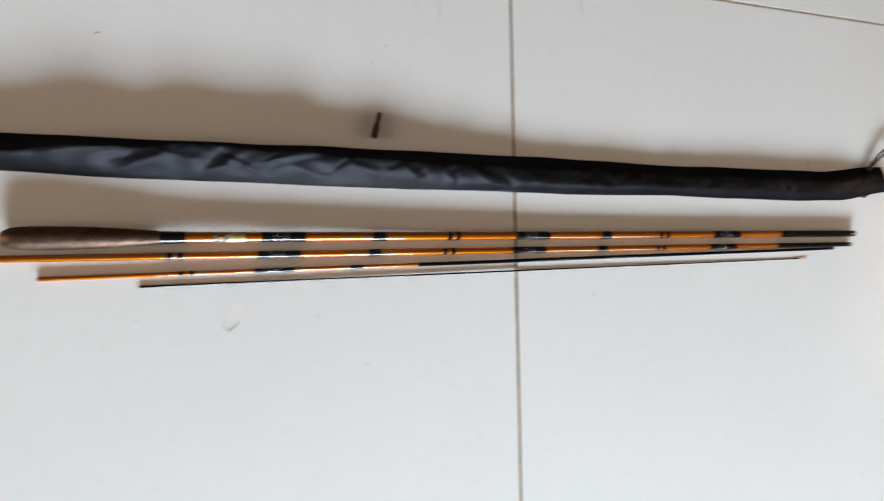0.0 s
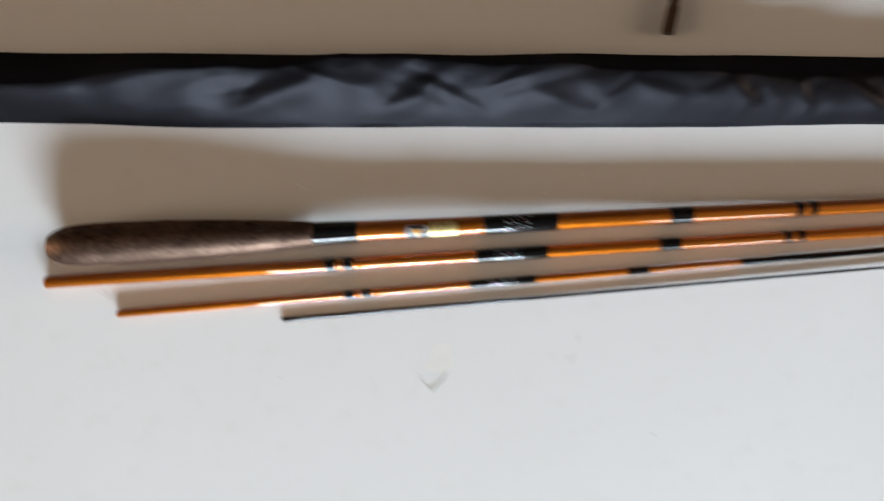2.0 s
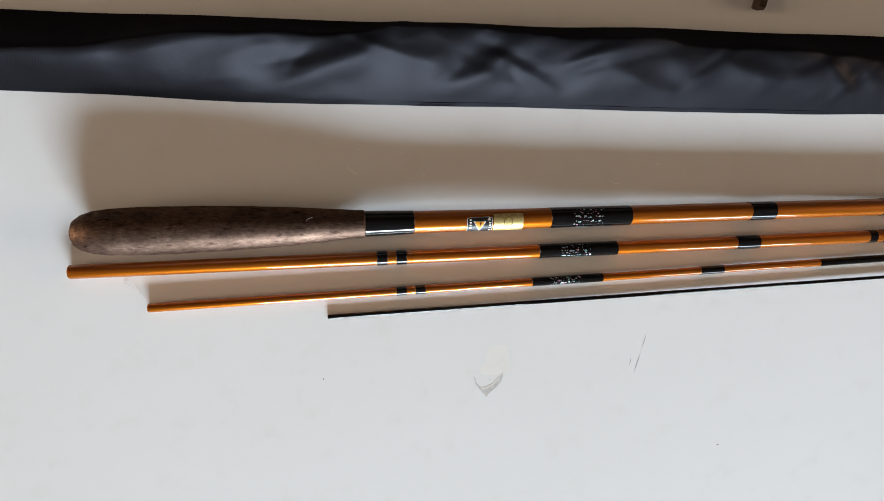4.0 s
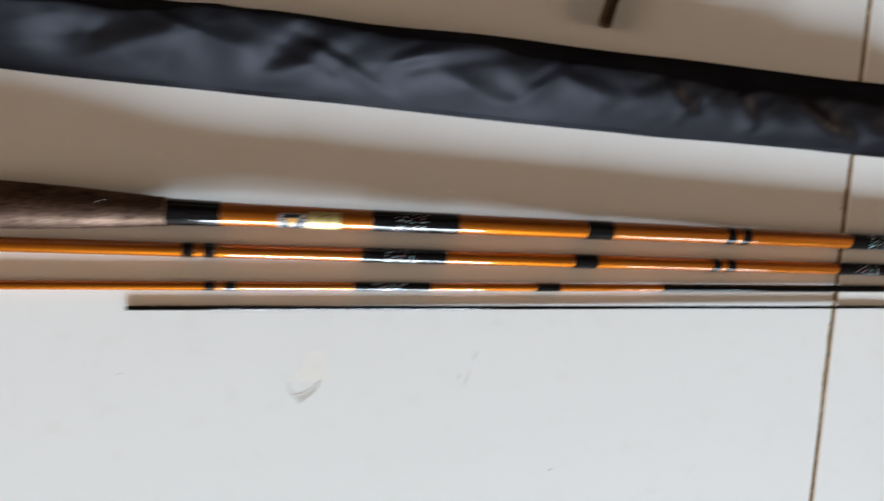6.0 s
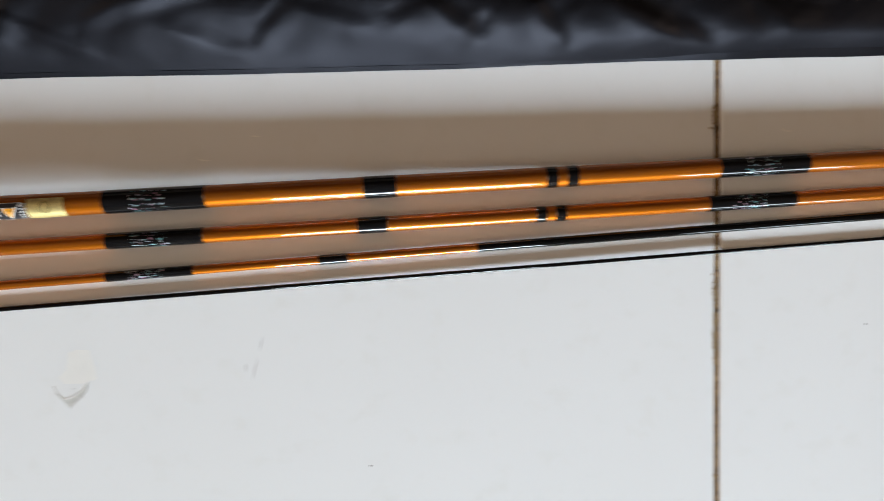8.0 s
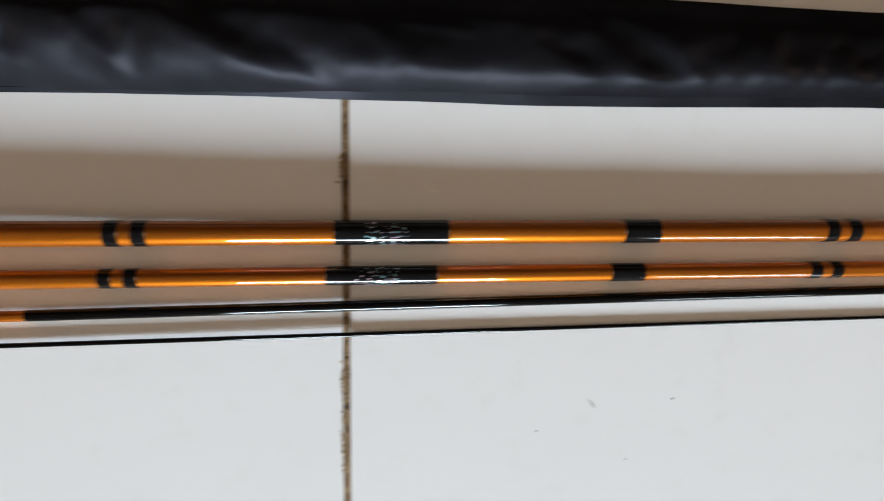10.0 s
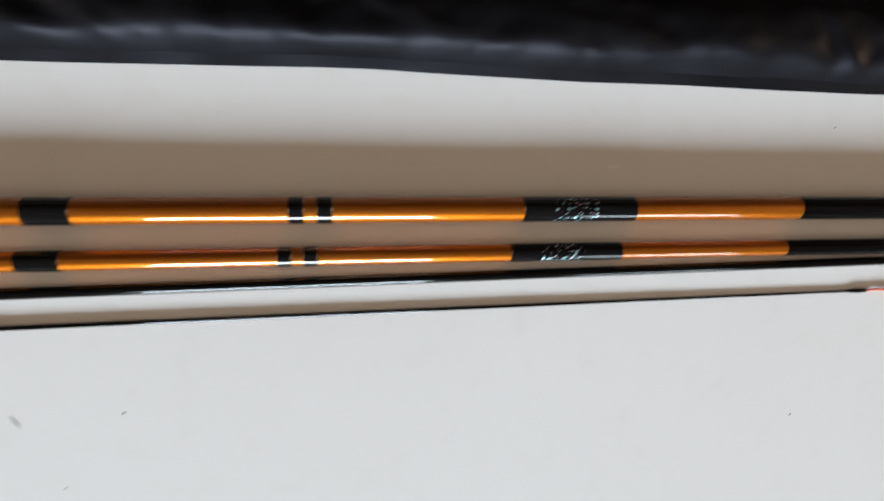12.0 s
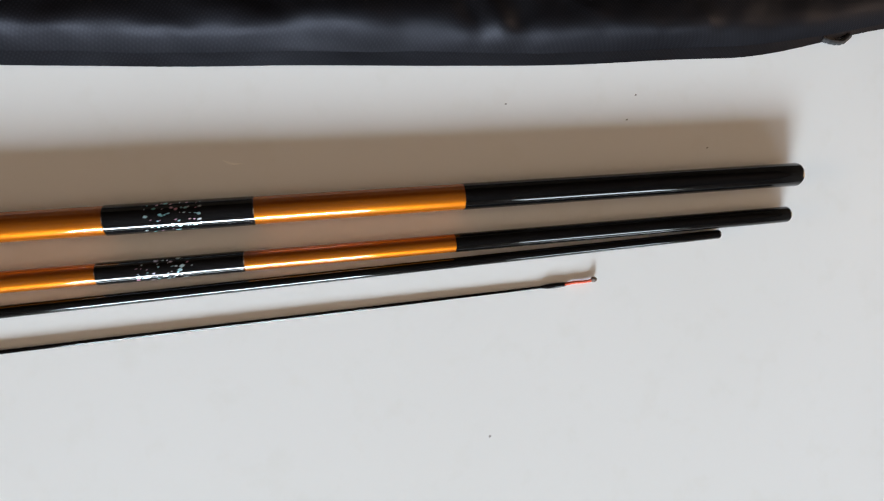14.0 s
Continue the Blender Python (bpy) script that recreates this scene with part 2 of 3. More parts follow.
def wrapped_wedge(xc, half, a0, a1, axis, radius, lift, steps=10):
    """A triangle bent round the rod, wide at angle a0 and pointed at a1."""
    bm = bmesh.new()
    place = lambda x, a: bm.verts.new((x, -(radius(x) + lift) * math.sin(a), axis(x) + (radius(x) + lift) * math.cos(a)))
    rows = []
    for k in range(steps + 1):
        t = k / steps
        w = half * max(0.02, 1 - t)
        rows.append((place(xc - w, a0 + (a1 - a0) * t), place(xc + w, a0 + (a1 - a0) * t)))
    for a, b in zip(rows, rows[1:]):
        bm.faces.new((a[0], a[1], b[1], b[0]))
    return bm


def wrapped_patch(x0, x1, a0, a1, axis, radius, lift, nx=6, na=16, round_corner=0.0):
    bm = bmesh.new()
    grid = []
    for i in range(nx + 1):
        x = x0 + (x1 - x0) * i / nx
        cut = round_corner if i in (0, nx) else 0.0
        grid.append([bm.verts.new((x, -(radius(x) + lift) * math.sin(a), axis(x) + (radius(x) + lift) * math.cos(a))) for a in (a0 + cut + (a1 - a0 - 2 * cut) * k / na for k in range(na + 1))])
    for a, b in zip(grid, grid[1:]):
        for k in range(na):
            bm.faces.new((a[k], a[k + 1], b[k + 1], b[k]))
    return bm


def flakes(x, axis, radius, rng):
    """Small foil scraps in loose rows round x on the upper side of a band."""
    bm = bmesh.new()
    for row in range(6):
        for k in range(12):
            if rng.random() < 0.25:
                continue
            cx = x - 0.0085 + 0.017 * (k + rng.uniform(-0.35, 0.35)) / 11
            ca = -0.85 + row * 0.40 + rng.uniform(-0.10, 0.10)
            size = rng.choice((0.00022, 0.00030, 0.00042, 0.00065)) * rng.uniform(0.8, 1.2)
            r = radius(cx) + 0.00025
            pts = []
            m = rng.randint(4, 6)
            for j in range(m):
                t = 2 * math.pi * j / m + rng.uniform(-0.3, 0.3)
                d = size * rng.uniform(0.6, 1.2)
                px, pa = cx + d * 1.3 * math.cos(t), ca + d * 0.9 * math.sin(t) / r
                pts.append(bm.verts.new((px, -r * math.sin(pa), axis(px) + r * math.cos(pa))))
            bm.faces.new(pts)
    return bm


def tube(points, radius, seg=8):
    """A round cord through the points, with rounded joints."""
    pts = [Vector(p) for p in points]
    fine = []
    for i in range(len(pts) - 1):
        p0, p1, p2, p3 = pts[max(i - 1, 0)], pts[i], pts[i + 1], pts[min(i + 2, len(pts) - 1)]
        for k in range(8):
            t = k / 8
            fine.append(0.5 * ((2 * p1) + (p2 - p0) * t + (2 * p0 - 5 * p1 + 4 * p2 - p3) * t * t + (3 * p1 - p0 - 3 * p2 + p3) * t ** 3))
    fine.append(pts[-1])
    bm, rings = bmesh.new(), []
    for i, p in enumerate(fine):
        d = (fine[min(i + 1, len(fine) - 1)] - fine[max(i - 1, 0)]).normalized()
        u = d.cross(Vector((0, 0, 1)))
        u = u.normalized() if u.length > 1e-4 else Vector((1, 0, 0))
        w = u.cross(d)
        r = radius * (1 + 0.12 * math.sin(i * 1.9))
        rings.append([bm.verts.new(p + r * (math.cos(a) * u + math.sin(a) * w)) for a in (2 * math.pi * k / seg for k in range(seg))])
    for a, b in zip(rings, rings[1:]):
        for k in range(seg):
            bm.faces.new((a[k], a[(k + 1) % seg], b[(k + 1) % seg], b[k]))
    bm.faces.new(rings[0])
    bm.faces.new(rings[-1])
    return bm


# ---- room ----
def build_room():
    r, t = ROOM, ROOM["thick"]
    x0, x1, y0, y1, z1 = r["x0"], r["x1"], r["y0"], r["y1"], r["z1"]
    bm = bmesh.new()
    left = x0
    for opening in (WINDOW, SIDE_WINDOW):
        wx0, wx1 = opening["x"] - opening["width"] / 2, opening["x"] + opening["width"] / 2
        wz0, wz1 = opening["z"] - opening["height"] / 2, opening["z"] + opening["height"] / 2
        box(bm, left, wx0, y0 - t, y0, -0.02, z1)
        box(bm, wx0, wx1, y0 - t, y0, -0.02, wz0)
        box(bm, wx0, wx1, y0 - t, y0, wz1, z1)
        left = wx1
    box(bm, left, x1, y0 - t, y0, -0.02, z1)
    walls = [part("wall_south", bm, WALL, smooth=False)]
    bm = bmesh.new()
    box(bm, x0, x1, y1, y1 + t, -0.02, z1)
    walls.append(part("wall_north", bm, WALL, smooth=False))
    d0, d1, top = FILL_DOOR["y"] - FILL_DOOR["width"] / 2, FILL_DOOR["y"] + FILL_DOOR["width"] / 2, FILL_DOOR["height"]
    for name, xa, xb in (("wall_west", x0 - t, x0), ("wall_east", x1, x1 + t)):
        bm = bmesh.new()
        for ya, yb, za in ((y0 - t, d0, -0.02), (d1, y1 + t, -0.02), (d0, d1, top)):
            box(bm, xa, xb, ya, yb, za, z1)
        walls.append(part(name, bm, WALL, smooth=False))
    # frames round the two unseen openings added for the fill lamps
    for name, xa in (("fill_door_1", x0 - 0.10), ("fill_door_2", x1 + 0.10)):
        door = tagged(new(name), "unseen white framed door, added to hold a warm fill light", "door", kind="structure")
        door.location = (xa, FILL_DOOR["y"], 0)
        h = FILL_DOOR["width"] / 2 - 0.002
        for piece, ya, yb, za, zb in (("frame_stile", -h, -h + 0.04, 0.0, top - 0.002), ("frame_stile", h - 0.04, h, 0.0, top - 0.002), ("frame_rail", -h + 0.04, h - 0.04, top - 0.042, top - 0.002)):
            bm = bmesh.new()
            box(bm, -0.03, 0.03, ya, yb, za, zb, 0.004)
            part(piece, bm, FRAME, door)
    for w in walls:
        tagged(w, "unseen plain wall added to close the room, darkened to cut bounce", "wall", kind="structure")
    bm = bmesh.new()
    box(bm, x0 - t, x1 + t, y0 - t, y1 + t, z1 + 0.002, z1 + 0.15)
    tagged(part("ceiling", bm, CEILING, smooth=False), "unseen ceiling added overhead, darkened so gloss mirrors little", "ceiling", kind="structure")
    for name, opening in (("window_1", WINDOW), ("window_2", SIDE_WINDOW)):
        window = tagged(new(name), "white framed window letting in daylight", "window", kind="structure")
        window.location = (opening["x"], y0 - 0.06, opening["z"])
        w, h = opening["width"] / 2 - 0.002, opening["height"] / 2 - 0.002
        for piece, dims in (("frame_rail", (-w, w, h - 0.05, h)), ("frame_rail", (-w, w, -h, -h + 0.05)), ("frame_stile", (-w, -w + 0.05, -h + 0.05, h - 0.05)), ("frame_stile", (w - 0.05, w, -h + 0.05, h - 0.05))):
            bm = bmesh.new()
            box(bm, dims[0], dims[1], -0.03, 0.03, dims[2], dims[3], 0.004)
            part(piece, bm, FRAME, window)


build_room()

# ---- floor: large glazed tiles, one row slightly lower than the next ----
JOINT_X, JOINT_Y, TURN, SIDE, GAP = 0.5642, 0.3545, radians(-0.41), 0.90, 0.0026
STEP = -0.0010


def height_at(x):
    return STEP if x < JOINT_X else 0.0


def build_floor():
    floor = tagged(new("floor"), "white glazed tile floor with dirty brown joints", "floor", kind="structure")
    floor.matrix_world = Matrix.Translation((JOINT_X, 0, 0)) @ Matrix.Rotation(TURN, 4, "Z")
    bm = bmesh.new()
    box(bm, -4.6, 4.6, -3.6, 5.4, -0.05, -0.0014)
    part("grout_bed", bm, GROUT, floor, "dark brown dirty grout", smooth=False)
    for name, dims in (("grout_joint", (-GAP / 2, GAP / 2, -0.55, JOINT_Y - GAP / 2, -0.0020, -0.0011)), ("grout_joint", (GAP / 2, 0.9, JOINT_Y - GAP / 2, JOINT_Y + GAP / 2, -0.0020, -0.0004)), ("grout_joint", (-0.9, GAP / 2, JOINT_Y - GAP / 2, JOINT_Y + GAP / 2, -0.0020, -0.0012))):
        bm = bmesh.new()
        box(bm, *dims)
        part(name, bm, GROUT, floor, smooth=False)
    for i in range(-5, 5):
        for j in range(-5, 6):
            bm = bmesh.new()
            z = STEP if i < 0 else 0.0
            x, y = i * SIDE, JOINT_Y + j * SIDE
            box(bm, x + GAP / 2, x + SIDE - GAP / 2, y + GAP / 2, y + SIDE - GAP / 2, -0.011, z, 0.0007)
            part("tile", bm, TILE, floor, smooth=False)
    return floor


floor = build_floor()


# ---- the sections of the fishing rod ----
def section(x, y, x_end, y_end, label):
    """An empty at a section's thick end on the floor, with its x axis along the section."""
    thing = tagged(new("rod_section"), label, "fishing rod", "sections of the fishing rod")
    thing.matrix_world = Matrix.Translation((x, y, 0)) @ Matrix.Rotation(math.atan2(y_end - y, x_end - x), 4, "Z")
    return thing


def band(thing, x0, x1, axis, radius, name="black_band", lift=0.0002):
    rows = [(x0, radius(x0) - 0.0001 - lift), (x0 + 0.0003, radius(x0))] + [(x0 + (x1 - x0) * k / 5, radius(x0 + (x1 - x0) * k / 5)) for k in range(1, 5)] + [(x1 - 0.0003, radius(x1)), (x1, radius(x1) - 0.0001 - lift)]
    return part(name, turned(axis, rows, lift=lift), GLOSS_BLACK, thing, "glossy black lacquer band")


def dress(thing, wide, narrow, double, axis, radius, seed):
    """The lacquer bands of a section: wide ones with foil flecks, narrow ones and pairs of rings."""
    rng = random.Random(seed)
    for x0, x1 in wide:
        b = band(thing, x0, x1, axis, radius)
        part("foil_pattern", flakes((x0 + x1) / 2 - 0.002, axis, radius, rng), FLAKE, b, "iridescent foil flecks", smooth=False)
    for x0, x1 in narrow:
        band(thing, x0, x1, axis, radius)
    for x0, x1 in double:
        w = (x1 - x0) * 0.36
        band(thing, x0, x0 + w, axis, radius, "black_ring")
        band(thing, x1 - w, x1, axis, radius, "black_ring")


def butt_section():
    thing = section(0, 0, 1.15, 0, "orange lacquered rod section with brown cork grip and black bands")
    axis = lambda x: interp(x, [(0.0, 0.0113), (0.04, 0.0113), (0.56, 0.0064), (0.75, 0.0054), (1.2, 0.0051)])
    radius = lambda x: interp(x, [(0.14, 0.0068), (0.17, 0.0062), (0.25, 0.0057), (0.56, 0.0052), (1.0, 0.0050), (1.15, 0.0050)])
    shape = [(0.0, 0.0012), (0.0005, 0.0040), (0.0020, 0.0068), (0.0050, 0.0090), (0.0100, 0.0107), (0.0180, 0.0117), (0.030, 0.0121), (0.045, 0.0122), (0.065, 0.0119), (0.085, 0.0112), (0.105, 0.0101), (0.125, 0.0088), (0.138, 0.0078), (0.1438, 0.0074), (0.1443, 0.0068)]
    fine = []
    for (xa, ra), (xb, rb) in zip(shape, shape[1:]):
        fine += [(xa + (xb - xa) * k / 6, ra + (rb - ra) * k / 6) for k in range(6)]
    bm = turned(axis, fine + [shape[-1]], 64)
    for v in bm.verts:
        d = noise.noise(v.co * 220) * 0.00018 + noise.noise(v.co * 60) * 0.00022
        v.co += Vector((0, v.co.y, v.co.z - axis(v.co.x))).normalized() * d
    part("grip", bm, GRIP, thing, "grainy brown cork grip")
    part("shaft", turned(axis, stretch(0.165, 1.0, radius, 60)), ORANGE, thing, "glossy orange lacquered shaft")
    part("collar", turned(axis, stretch(0.1440, 0.1705, radius, 6, 0.0, 0.0006), lift=0.0003), GLOSS_BLACK, thing, "glossy black collar")
    part("end_sleeve", turned(axis, stretch(0.9976, 1.15, radius, 10, 0.0, 0.0016), lift=0.0001), SATIN_BLACK, thing, "satin black end sleeve")
    dress(thing, [(0.2477, 0.2966), (0.5598, 0.6087), (0.8722, 0.9210)], [(0.3737, 0.3905), (0.6856, 0.7021)], [(0.4670, 0.4842), (0.7791, 0.7959)], axis, radius, 3)
    sticker = part("warning_sticker", wrapped_patch(0.1993, 0.2130, -0.30, 1.12, axis, radius, 0.0004, round_corner=0.1), LABEL_BLACK, thing, "black warning sticker with an orange triangle")
    part("sticker_border", wrapped_patch(0.1990, 0.2133, -0.35, 1.17, axis, radius, 0.0003, round_corner=0.1), LABEL_WHITE, sticker, "pale sticker edge")
    part("triangle_rim", wrapped_wedge(0.2060, 0.0036, 0.02, 1.00, axis, radius, 0.0006), LABEL_WHITE, sticker, "white triangle")
    part("triangle", wrapped_wedge(0.2060, 0.0027, 0.09, 0.84, axis, radius, 0.0008), LABEL_ORANGE, sticker, "orange triangle")
    part("bolt", wrapped([(0.2066, 0.02), (0.2057, 0.28), (0.2063, 0.28), (0.2058, 0.56), (0.2070, 0.22), (0.2063, 0.22)], axis, radius, 0.0011), LABEL_BLACK, sticker, "black lightning bolt", smooth=False)
    part("small_triangle", wrapped([(0.2103, -0.02), (0.2114, -0.34), (0.2125, -0.02)], axis, radius, 0.0008), LABEL_WHITE, sticker, smooth=False)
    rng = random.Random(5)
    for x in (0.2003, 0.2112):
        for k in range(4):
            a = (0.10 if x > 0.21 else -0.16) + k * 0.22
            part("text_bar", wrapped([(x, a), (x + 0.0010 + rng.uniform(0, 0.0003), a), (x + 0.0010, a + 0.13), (x, a + 0.13)], axis, radius, 0.0008), LABEL_WHITE, sticker, smooth=False)
    foil = part("foil_sticker", wrapped_patch(0.2140, 0.2309, -0.60, 1.20, axis, radius, 0.0004, 12, 20, 0.06), GOLD, thing, "crinkled gold foil sticker")
    rim = bmesh.new()
    for k in range(28):
        t0, t1 = 2 * math.pi * k / 28, 2 * math.pi * (k + 1) / 28
        rim.faces.new([rim.verts.new((0.2222 + d * math.cos(t), -(radius(0.222) + 0.0007) * math.sin(0.15 + d * math.sin(t) / 0.0058), axis(0.222) + (radius(0.222) + 0.0007) * math.cos(0.15 + d * math.sin(t) / 0.0058))) for t, d in ((t0, 0.0026), (t1, 0.0026), (t1, 0.0022), (t0, 0.0022))])
    part("emblem_ring", rim, LABEL_DARK_GOLD, foil, "dark circular emblem", smooth=False)


def second_section():
    x0, y0, x1, y1 = -0.0065, -0.0203, 1.1448, -0.0171
    thing = section(x0, y0, x1, y1, "orange lacquered rod section with black bands and black end")
    radius = lambda x: interp(x, [(0.0, 0.0037), (0.38, 0.0041), (0.62, 0.0040), (1.0, 0.0035), (1.16, 0.0034)])
    axis = lambda x: height_at(-1) * (1 - min(1, x / 0.5645)) + radius(x) + 0.0001
    s = lambda *pairs: [(a - x0, b - x0) for a, b in pairs]
    part("shaft", turned(axis, stretch(0.0, 1.0, radius, 60, 0.0009)), ORANGE, thing, "glossy orange lacquered shaft")
    part("end_sleeve", turned(axis, stretch(0.9932 - x0, x1 - x0, radius, 10, 0.0, 0.0014), lift=0.0001), SATIN_BLACK, thing, "satin black end sleeve")
    dress(thing, s((0.2432, 0.2916), (0.5554, 0.6038), (0.8676, 0.9160)), s((0.3690, 0.3847), (0.6810, 0.6966)), s((0.1500, 0.1667), (0.4620, 0.4782), (0.7743, 0.7900)), axis, radius, 7)


def third_section():
    x0, x1 = 0.0293, 1.1113
    line = lambda x: -0.0419 + 0.01683 * x
    thing = section(x0, line(x0), x1, line(x1), "thin rod section, orange lacquer turning to plain black")
    radius = lambda x: interp(x, [(0.0, 0.0024), (0.25, 0.0024), (0.45, 0.0023), (1.1, 0.0018)])
    axis = lambda x: height_at(-1) * (1 - min(1, x / 0.535)) + radius(x) + 0.0001
    s = lambda *pairs: [(a - x0, b - x0) for a, b in pairs]
    part("shaft", turned(axis, stretch(0.0, 0.41, radius, 30, 0.0006), 28), ORANGE, thing, "glossy orange lacquered shaft")
    part("black_shaft", turned(axis, stretch(0.4308 - x0, x1 - x0, radius, 40, 0.0, 0.0008), 28, lift=0.00012), SATIN_BLACK, thing, "satin black carbon shaft")
    dress(thing, s((0.2398, 0.2839)), s((0.3475, 0.3632)), s((0.1605, 0.1772)), axis, radius, 11)


def tip_section():
    x0, y0, x1, y1 = 0.1219, -0.0521, 1.0400, -0.0381
    thing = section(x0, y0, x1, y1, "thin black rod tip with a short red braid loop")
    radius = lambda x: interp(x, [(0.0, 0.00125), (0.45, 0.0010), (0.75, 0.0007), (0.92, 0.0005)])
    axis = lambda x: height_at(-1) * (1 - min(1, x / 0.44)) + radius(x) + 0.0001
    length = math.hypot(x1 - x0, y1 - y0)
    part("shaft", turned(axis, stretch(0.0, length, radius, 50, 0.0004), 20), SATIN_BLACK, thing, "satin black carbon tip")
    part("tip_whipping", turned(axis, [(length - 0.012, 0.0005), (length - 0.009, 0.0010), (length - 0.005, 0.0011), (length - 0.002, 0.0009), (length, 0.0004)], 16), GLOSS_BLACK, thing, "black whipping and glue")
    bm = tube([(length - 0.002, 0, 0.0008), (length + 0.003, 0.0004, 0.0010), (length + 0.007, 0.0002, 0.0009), (length + 0.0105, 0.0004, 0.0012)], 0.0006)
    part("red_braid", bm, RED, thing, "short red braid")
    bm = bmesh.new()
    bmesh.ops.create_icosphere(bm, subdivisions=3, radius=0.0012, matrix=Matrix.Translation((length + 0.0112, 0.0007, 0.0013)))
    for v in bm.verts:
        v.co += Vector((1, 1, 1)) * noise.noise(v.co * 1800) * 0.0003
    part("knot", bm, SPECK, thing, "dark braid knot")


butt_section()
second_section()
third_section()
tip_section()


# ---- the rod bag ----
def smooth01(t):
    t = max(0.0, min(1.0, t))
    return t * t * (3 - 2 * t)


def bell(x, middle, width):
    return math.exp(-((x - middle) / width) ** 2)


def bag_edges(x):
    near = 0.0700 - 0.0345 * x + 0.018 * x * x + 0.0125 * smooth01((x - 1.12) / 0.11) + 0.0008 * noise.noise((x * 17, 1.3, 0)) - 0.0014 * bell(x, 0.10, 0.10) + 0.0011 * bell(x, 0.53, 0.08) + 0.0011 * bell(x, 0.76, 0.15) + 0.0020 * bell(x, 0.80, 0.05) - 0.0018 * bell(x, 1.03, 0.09)
    far = 0.1084 + 0.0022 * math.exp(-((x - 0.45) / 0.22) ** 2) - 0.0095 * x + 0.0125 * smooth01((x - 1.08) / 0.13) + 0.0012 * noise.noise((x * 14, 7.7, 0)) - 0.0025 * math.exp(-((x - 0.82) / 0.06) ** 2)
    tall = 0.0280 - 0.005 * (1 - smooth01((x + 0.06) / 0.16)) - 0.003 * smooth01((x - 0.1) / 0.3) - 0.0115 * smooth01((x - 0.36) / 0.26) + 0.0016 * noise.noise((x * 11, 3.1, 5)) - 0.005 * smooth01((x - 1.10) / 0.1)
    return near, far, tall


def crease(x, y, along, across, seed):
    """A sharp ridge along the zero lines of a slow noise, fading in and out."""
    v = abs(noise.noise((x * along + y * across, x * along * 0.35 - y * across * 0.3, seed)))
    return max(0.0, 1 - v * 4.5) * max(0.0, 0.35 + noise.noise((x * 9, y * 22, seed + 3)))


# long creases across the bag: from the wide end x, y to the thin end x, y, the width there, and the steepness of the
# cloth between (below 0 it turns from the window, above 0 towards it)
CREASES = [
    (0.152, 0.0930, 0.072, 0.0640, 0.0078, -0.95), (0.118, 0.0835, 0.030, 0.0690, 0.0036, -0.55), (0.098, 0.0935, 0.024, 0.0790, 0.0040, 0.50),
    (0.219, 0.0885, 0.180, 0.0660, 0.0066, -0.75), (0.215, 0.0880, 0.155, 0.0865, 0.0050, -0.35), (0.216, 0.0880, 0.274, 0.0600, 0.0032, -0.50),
    (0.224, 0.0810, 0.262, 0.0600, 0.0042, 0.45), (0.249, 0.0800, 0.335, 0.0975, 0.0034, 0.75), (0.326, 0.0695, 0.276, 0.0820, 0.0062, -0.55),
    (0.325, 0.0690, 0.344, 0.0890, 0.0036, -0.35), (0.350, 0.0860, 0.392, 0.0750, 0.0050, -0.60), (0.412, 0.0860, 0.452, 0.0620, 0.0050, -0.85),
    (0.436, 0.0800, 0.424, 0.0600, 0.0044, 0.60), (0.462, 0.0860, 0.484, 0.0620, 0.0046, -0.75), (0.486, 0.0800, 0.474, 0.0590, 0.0044, 0.55),
    (0.498, 0.0880, 0.568, 0.0535, 0.0066, -1.15), (0.540, 0.0740, 0.567, 0.0540, 0.0040, -0.90), (0.574, 0.0800, 0.600, 0.0580, 0.0050, 0.70),
    (0.590, 0.0840, 0.625, 0.0795, 0.0026, 0.70), (0.645, 0.0790, 0.672, 0.0670, 0.0040, -0.70), (0.662, 0.0900, 0.712, 0.0550, 0.0054, -1.00),
    (0.684, 0.0880, 0.722, 0.0590, 0.0050, 0.75), (0.714, 0.0700, 0.730, 0.0540, 0.0034, -0.85), (0.733, 0.0820, 0.744, 0.0580, 0.0056, 0.75),
    (0.748, 0.0840, 0.764, 0.0550, 0.0048, -0.85), (0.772, 0.0760, 0.781, 0.0570, 0.0040, 0.70), (0.781, 0.0800, 0.797, 0.0580, 0.0046, -0.80),
    (0.806, 0.0770, 0.832, 0.0560, 0.0044, -0.70), (0.826, 0.0760, 0.842, 0.0570, 0.0040, 0.60), (0.856, 0.0600, 0.888, 0.0665, 0.0046, 0.75),
    (0.890, 0.0770, 0.936, 0.0690, 0.0044, -0.80), (0.897, 0.0640, 0.906, 0.0500, 0.0038, 0.85), (0.940, 0.0640, 0.985, 0.0520, 0.0060, 0.50),
    (1.000, 0.0810, 1.023, 0.0470, 0.0038, 1.10), (1.010, 0.0810, 1.032, 0.0480, 0.0050, -0.95)]


